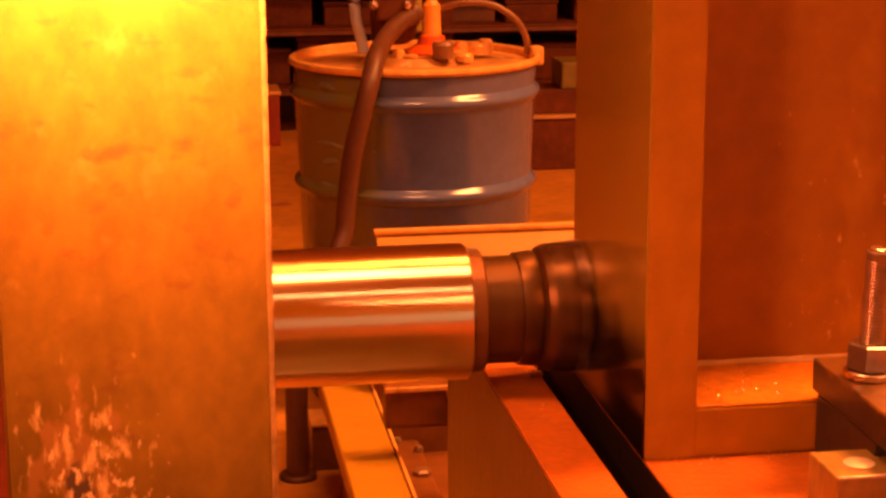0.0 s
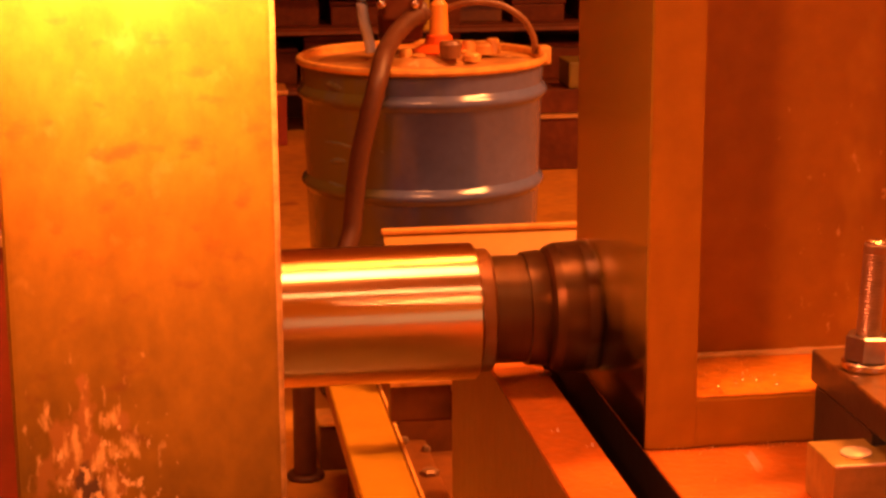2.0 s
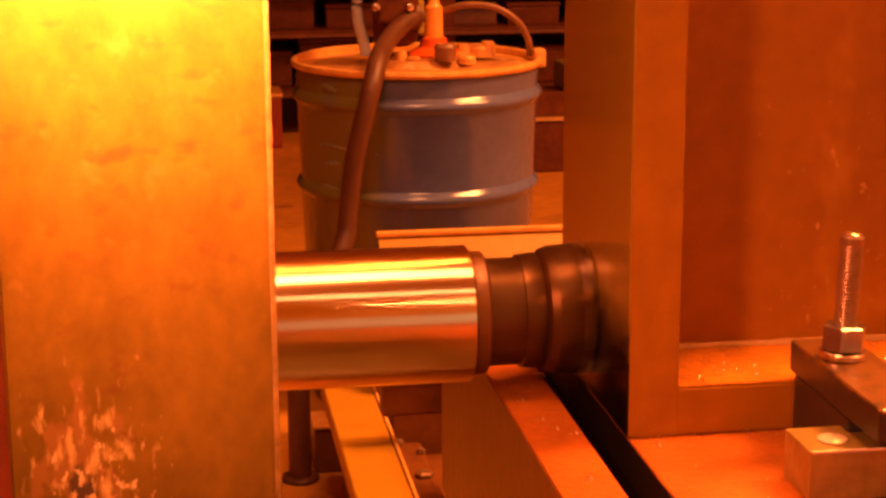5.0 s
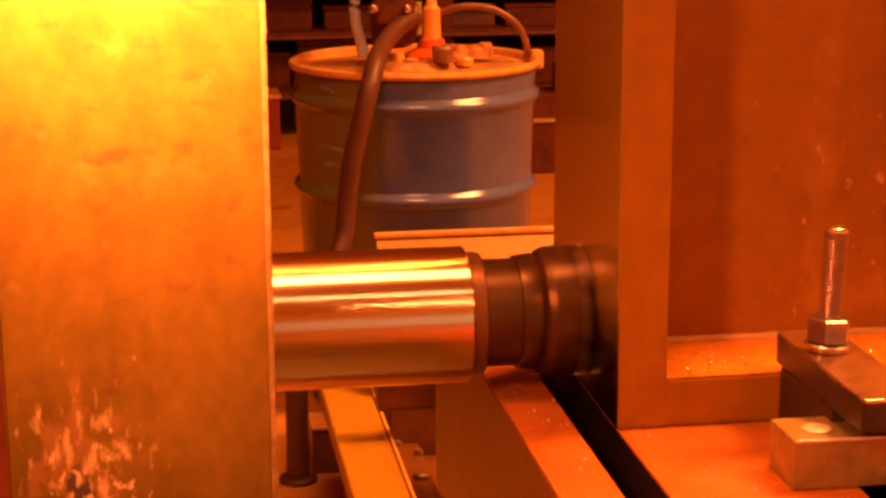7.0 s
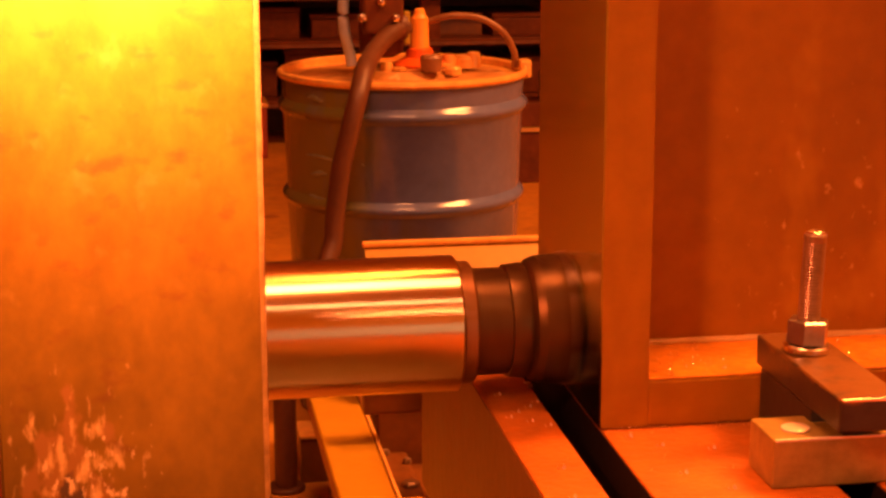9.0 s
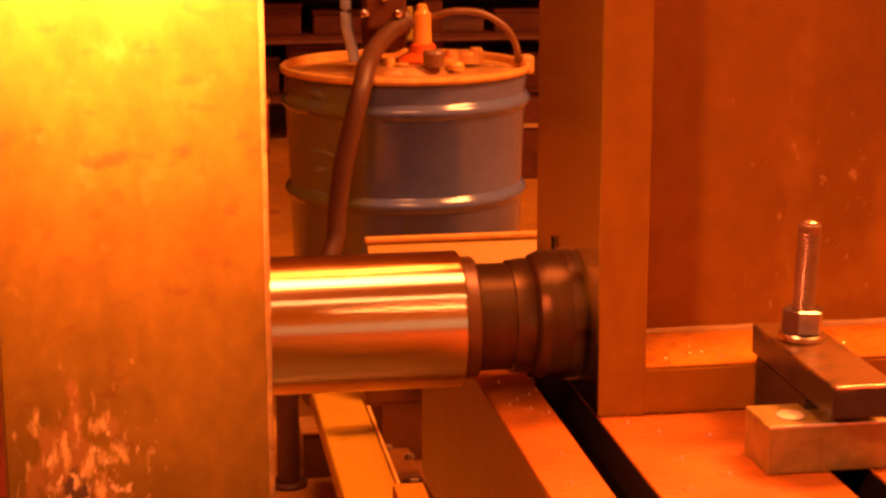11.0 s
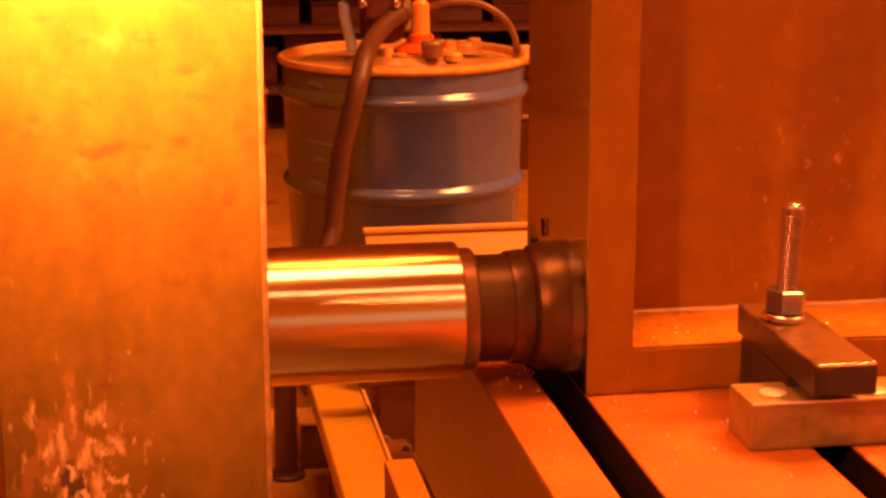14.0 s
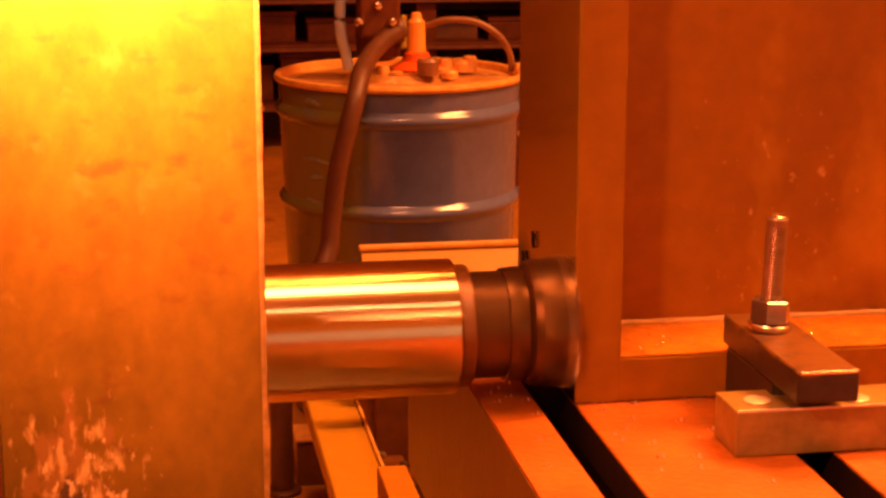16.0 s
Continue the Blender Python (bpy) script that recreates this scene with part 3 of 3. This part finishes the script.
def build_pail():
    c = (0.0455, 0.812, FLOOR_Z)
    p = tagged(empty("steel_pail", *c), "blue-grey painted steel pail with rolled hoops", "pail")
    h, r0, r1 = 0.445, 0.141, 0.1565

    def rad(z):
        return r0 + (r1 - r0) * z / h
    prof = [(0.0, rad(0) - 0.004), (0.004, rad(0))]
    for z in (0.286, 0.402):
        for k in range(11):
            a = k / 10
            prof.append((z - 0.0105 + 0.021 * a, rad(z) + 0.0066 * math.sin(math.pi * a) ** 1.3))
    prof += [(h - 0.012, rad(h)), (h - 0.0088, rad(h))]
    body = turned("body", prof, M_PAIL, p, "z", 128)
    turned("rim", [(h - 0.0085, r1 + 0.0005), (h - 0.0075, r1 + 0.004), (h - 0.004, r1 + 0.0058), (h, r1 + 0.0045), (h + 0.0015, r1 + 0.001), (h - 0.001, r1 - 0.0025), (h - 0.0108, r1 - 0.003)], M_RIM, p, "z", 128, label="worn bare rolled rim")
    turned("lid", [(h - 0.014, r1 - 0.0036), (h - 0.0110, r1 - 0.0036), (h - 0.0105, r1 - 0.018), (h - 0.0080, r1 - 0.023), (h - 0.0075, 0.07), (h - 0.004, 0.066), (h + 0.0015, 0.060), (h + 0.002, 0.02)], M_LID, p, "z", 96, label="greasy steel lid with a pressed ring")
    # dents on the flank, each a shallow curved ridge painted pale for its highlight
    for z, a0, a1, thick in ((0.3475, 3.60, 4.08, 0.0030), (0.3265, 3.70, 3.92, 0.0042), (0.4205, 3.70, 3.90, 0.0046), (0.2955, 3.66, 3.90, 0.0040), (0.3430, 4.22, 4.27, 0.0018)):
        bm = bmesh.new()
        rings = []
        for k in range(13):
            u = k / 12
            a, w = a0 + (a1 - a0) * u, thick * (0.12 + math.sin(math.pi * u)) * 0.9
            ring = []
            for i in range(7):
                v = i / 6 * math.pi
                r = rad(z) - 0.0006 + 0.55 * w * math.sin(v)
                ring.append(bm.verts.new((r * math.cos(a), r * math.sin(a), z + w * math.cos(v) + 0.0015 * math.sin(5 * u + z * 90))))
            rings.append(ring)
        for ra, rb in zip(rings, rings[1:]):
            for i in range(6):
                bm.faces.new((ra[i], ra[i + 1], rb[i + 1], rb[i]))
        bmesh.ops.recalc_face_normals(bm, faces=bm.faces)
        part("dent_ridge", bm, M_DENT, body, "shiny dent ridge, its glint painted pale", True)
    boxpart("ear", (r1 - 0.004, -0.012, h - 0.016), (r1 + 0.012, 0.012, h + 0.008), M_RIM, p, 0.004, label="bent handle ear")
    tube("bail", [(0.150, 0.008, h - 0.002), (0.146, 0.0, h + 0.020), (0.131, -0.004, h + 0.044), (0.102, -0.002, h + 0.062), (0.066, 0.0, h + 0.066), (0.036, 0.01, h + 0.058)], 0.0043, M_PALE, p, label="tan curved carrying handle")
    # grease pump standing on the lid
    q = tagged(empty("grease_pump", 0.05, 0.812, FLOOR_Z + h + 0.0022), "greasy barrel pump with an orange column", "pump")
    turned("base_flange", [(0, 0.034), (0.003, 0.035), (0.006, 0.030), (0.012, 0.019), (0.022, 0.0165), (0.024, 0.013)], M_RED, q, "z", 40, (0.018, 0, 0), "orange-red base flange")
    turned("column", [(0.020, 0.0135), (0.026, 0.0122), (0.062, 0.0112), (0.066, 0.0075), (0.072, 0.0065), (0.074, 0.004)], M_ORANGE, q, "z", 40, (0.018, 0, 0), "short yellow-orange column")
    pump_body = turned("pump_body", [(0.012, 0.016), (0.018, 0.028), (0.05, 0.030), (0.07, 0.026), (0.28, 0.024)], M_RACK, q, "z", 40, (-0.030, 0.01, 0), "dark greasy pump body")
    tube("feed_pipe", [(-0.070, 0.0, 0.002), (-0.073, 0.0, 0.02), (-0.080, -0.002, 0.05), (-0.080, -0.002, 0.09), (-0.074, 0.0, 0.13), (-0.070, 0.0, 0.26)], 0.0072, M_BLUE, q, "pale blue-grey steel pipe")
    valve = boxpart("valve_block", (-0.058, -0.028, 0.044), (-0.006, 0.020, 0.150), M_RACK, q, 0.006, label="dark greasy valve block", seg=3)
    boxpart("gauge_strip", (-0.0045, -0.020, 0.030), (0.003, -0.010, 0.072), M_OLIVE, q, 0.002, label="yellow-green upright strip")
    for dx, dz, r in ((-0.0600, 0.066, 0.0058), (-0.0175, 0.0655, 0.0055), (-0.036, 0.086, 0.0055), (-0.052, 0.112, 0.005), (-0.014, 0.112, 0.005)):
        turned("bolt_head", [(-0.0385, r * 0.5), (-0.0375, r * 0.86), (-0.036, r), (-0.0285, r)], M_ZINC, valve, "y", 16, (dx, 0, dz), "bright bolt head")
    turned("hose_elbow", [(-0.060, 0.016), (-0.056, 0.0185), (-0.030, 0.0185), (-0.026, 0.016)], M_HOSE, q, "x", 28, (0.026, -0.010, 0.052))
    turned("spout", [(0.0, 0.0125), (0.010, 0.0140), (0.017, 0.0145), (0.021, 0.0120)], M_PALE, q, "z", 28, (0.024, -0.058, 0.0), "dark brown stubby spout")
    for x, y, r, hh in ((0.060, 0.02, 0.010, 0.018), (0.082, 0.025, 0.016, 0.016), (0.092, 0.02, 0.010, 0.020), (-0.030, -0.035, 0.0085, 0.016), (0.054, -0.045, 0.011, 0.010)):
        turned("lid_bung", [(0, r), (hh * 0.7, r), (hh, r * 0.75)], M_RIM, q, "z", 24, (x, y, -0.006), "worn bare bung cap")
    for a, r in ((-1.9, 0.045), (-1.2, 0.050), (-0.3, 0.050)):
        turned("lid_nut", [(0, 0.009), (0.003, 0.009), (0.0042, 0.006)], M_RIM, q, "z", 20, (r * math.cos(a), r * math.sin(a), 0))
    ho = tagged(tube("grease_hose", [(0.048, 0.801, 0.139), (0.030, 0.784, 0.1345), (0.0102, 0.755, 0.1235), (-0.0071, 0.715, 0.112), (-0.0217, 0.662, 0.101), (-0.0318, 0.634, 0.078), (-0.0399, 0.626, 0.0519), (-0.0472, 0.624, 0.0251), (-0.0553, 0.624, -0.0086), (-0.0607, 0.624, -0.0426), (-0.0648, 0.622, -0.0767), (-0.0700, 0.614, -0.108), (-0.095, 0.585, -0.155), (-0.122, 0.540, -0.180), (-0.136, 0.500, -0.200), (-0.1385, 0.488, -0.225), (-0.1385, 0.487, -0.260)], 0.0118, M_HOSE), "brown rubber hose draped over the pail rim", "hose")
    turned("coupling", [(-0.3598, 0.0215), (-0.356, 0.022), (-0.354, 0.0205), (-0.3535, 0.0132), (-0.25, 0.0130), (-0.248, 0.0124)], M_HOSE, ho, "z", 32, (-0.1385, 0.487, 0), "dark upright pipe socket on a flange")


def build_behind():
    t = tagged(empty("coolant_tray", 0.15, 0.55, FLOOR_Z), "orange sheet steel tray before the pail", "tray")
    bm = box(bmesh.new(), (-0.197, -0.08, 0.20), (0.30, -0.076, 0.286), 0.001)
    for v in bm.verts:
        v.co.y -= (0.286 - v.co.z) * 1.3
    part("sloped_panel", bm, M_RAIL, t)
    boxpart("lower_panel", (-0.197, -0.196, 0.0), (0.30, -0.192, 0.1975), M_SIDE, t, 0.001)
    boxpart("side_panel", (-0.197, -0.1915, 0.0), (-0.193, 0.07, 0.195), M_TABLE, t, 0.001)
    boxpart("top_edge", (-0.199, -0.083, 0.2865), (0.302, -0.071, 0.2925), M_RIM, t, 0.002, label="bare rolled top edge")
    rack = tagged(empty("storage_rack", 0.3, 2.87, FLOOR_Z), "dark brown steel storage rack with worn edges", "rack")
    for x in (-1.3, 0.08, 1.3):
        boxpart("post", (x, 0, 0), (x + 0.05, 0.05, 1.6), M_RACK, rack, 0.003)
    for z in (0.10, 0.245, 0.36, 0.52, 0.75):
        shelf = boxpart("shelf", (-1.3, -0.02, z), (1.35, 0.27, z + 0.018), M_RACK, rack, 0.003)
        boxpart("shelf_edge", (-1.3, -0.024, z + 0.002), (1.35, -0.0205, z + 0.010), M_EDGE, shelf, 0.0008, label="bare worn shelf edge")
    boxpart("back", (-1.3, 0.275, 0.0), (1.35, 0.28, 1.6), M_RACK, rack, 0)
    rng = random.Random(9)
    zs = (0.12, 0.2635, 0.3785)
    tops = (0.115, 0.085, 0.13)
    for z, th in zip(zs, tops):
        x = -0.55
        while x < 0.75:
            w = rng.uniform(0.07, 0.17)
            h = th * rng.uniform(0.5, 0.95)
            y = rng.uniform(0.01, 0.06)
            m = rng.choice((M_RACK, M_RACK, M_REDBOX, M_SIDE, M_RACK))
            crate = tagged(empty("parts_box", 0.3 + x, 2.87 + y, FLOOR_Z + z), "dark greasy parts box on the rack", "box", group="boxes on the rack")
            boxpart("body", (0, 0, -0.0015), (w, 0.19, h), m, crate, 0.004)
            boxpart("lid", (-0.003, -0.003, h + 0.0003), (w + 0.003, 0.193, h + 0.012), m, crate, 0.003)
            if rng.random() < 0.15:
                boxpart("label_plate", (w * 0.3, -0.0022, h * 0.35), (w * 0.6, -0.0003, h * 0.55), M_LINE, crate, 0.0004)
            x += w + rng.uniform(0.01, 0.06)
    red = tagged(empty("red_crate", -0.095, 2.72, FLOOR_Z), "dull red crate with a bright rim", "crate")
    boxpart("body", (-0.3, 0, 0.0), (0.085, 0.12, 0.122), M_REDBOX, red, 0.005)
    boxpart("rim", (-0.303, -0.004, 0.1225), (0.088, 0.124, 0.132), M_RIM, red, 0.002)
    cab = tagged(empty("olive_cabinet", 0.615, 2.31, FLOOR_Z), "olive painted small cabinet on dark stand", "cabinet")
    boxpart("stand", (-0.14, 0, 0.0), (0.4, 0.12, 0.114), M_RACK, cab, 0.005)
    boxpart("shelf", (-0.14, -0.006, 0.1145), (0.4, 0.12, 0.1225), M_LINE, cab, 0.001)
    boxpart("plinth", (-0.1, 0.012, 0.1230), (0.4, 0.12, 0.176), M_RACK, cab, 0.003)
    boxpart("body", (-0.035, 0.01, 0.1765), (0.4, 0.12, 0.235), M_GREEN, cab, 0.005)


build_room()
build_head()
spindle = build_spindle()
table = build_table()
build_bed()
work = build_work()
clamps = build_clamp()
loose = build_chips()
build_rail()
build_pail()
build_behind()


LANDINGS = ((0.02, -0.62), (0.05, -0.60), (-0.04, -0.55), (0.08, -0.65), (0.03, -0.57), (0.06, -0.53), (-0.045, -0.60), (0.012, -0.56), (0.075, -0.55), (0.028, -0.595), (0.045, -0.62), (0.02, -0.54),
            (-0.045, -0.44), (-0.030, -0.47), (-0.050, -0.40), (0.015, -0.50), (-0.040, -0.46), (-0.028, -0.42), (0.030, -0.52), (-0.052, -0.45), (-0.035, -0.43), (0.010, -0.55), (-0.045, -0.41), (-0.030, -0.50), (0.040, -0.49), (-0.050, -0.47))


def feed_at(t):
    """How far the table has gone by then."""
    for (t0, a), (t1, b) in zip(FEED, FEED[1:]):
        if t <= t1:
            return a + (b - a) * (t - t0) / (t1 - t0)
    return FEED[-1][1]


def build_flying():
    made = []
    for k in range(len(LANDINGS)):
        bm = bmesh.new()
        r, w = 0.0021, 0.0017
        last = None
        for i in range(7):
            u = i / 6 * 3.6
            row = [bm.verts.new((r * math.sin(u), y, r * (1 - math.cos(u)) - r)) for y in (-w, w)]
            if last:
                bm.faces.new((last[0], last[1], row[1], row[0]))
            last = row
        ob = part("metal_chip", bm, M_SPARK)
        made.append(tagged(ob, "curled bright steel chip thrown by the cutter", "metal chip", group="thrown chips"))
    return made


flying = build_flying()


def build_swarf():
    """Two dark thin curls that the cutter leaves hanging on the milled face."""
    made = []
    for tall in (0.0060, 0.0045):
        ob = tube("swarf_curl", [(-0.0012, 0.0, -tall), (-0.0017, 0.001, -tall * 0.3), (-0.0014, 0.0015, tall * 0.4), (-0.0018, 0.003, tall)], 0.0013, M_SLOT, seg=8, steps=5)
        made.append(tagged(ob, "dark thin steel curl clinging to the milled face", "metal chip", group="swarf curls"))
    return made


swarf = build_swarf()


def motions():
    """The feed carries the table and all that is clamped on it; the spindle turns."""
    for thing in [table, work, *clamps, *loose]:
        m = thing.matrix_basis.copy()
        walk(thing, [(t, Matrix.Translation((0, s, 0)) @ m) for t, s in FEED])
    rng = random.Random(21)
    for chip, start, land in zip(flying, (0.6, 1.7, 2.8, 3.9, 6.6, 7.7, 8.6, 11.6, 12.8, 13.6, 14.7, 15.5,
                                        0.36, 1.40, 2.38, 3.33, 3.85, 6.30, 7.38, 7.86, 8.35, 11.33, 11.86, 12.84, 13.86, 14.36), LANDINGS):
        rows = []
        fly = 0.34
        for i in range(161):
            t = i / 10
            s = feed_at(t)
            rest = Vector((-0.034 + 0.0006 * start, -0.305, 0.0012))
            down = Vector((land[0], land[1] + feed_at(start + fly), 0.0012))
            u = min(max((t - start) / fly, 0), 1)
            p = rest if u <= 0 else rest.lerp(down, u) + Vector((0, 0, 0.05 * 4 * u * (1 - u)))
            if u >= 1:
                p = Vector((land[0], land[1] + s, 0.0012))
            rows.append((t, pose(*p, 60 * u, 80 * u, 70 * u)))
        walk(chip, rows)
    for curl, start, y, z in zip(swarf, (9.9, 10.6), (0.124, 0.158), (0.087, 0.066)):
        lie = Vector((-0.045, -0.16 - 0.01 * z, 0.008))
        rows = []
        for i in range(161):
            t = i / 10
            u = min(max((t - start) / 0.4, 0), 1)
            hang = Vector((0, -0.4833 + y + feed_at(t), z))
            rows.append((t, pose(*lie.lerp(hang, u), 90 * (1 - u), 0, 0)))
        walk(curl, rows)
    walk(spindle, [(i / 30, pose(0, AXIS_Y, AXIS_Z, -85.0 * i)) for i in range(481)])


motions()
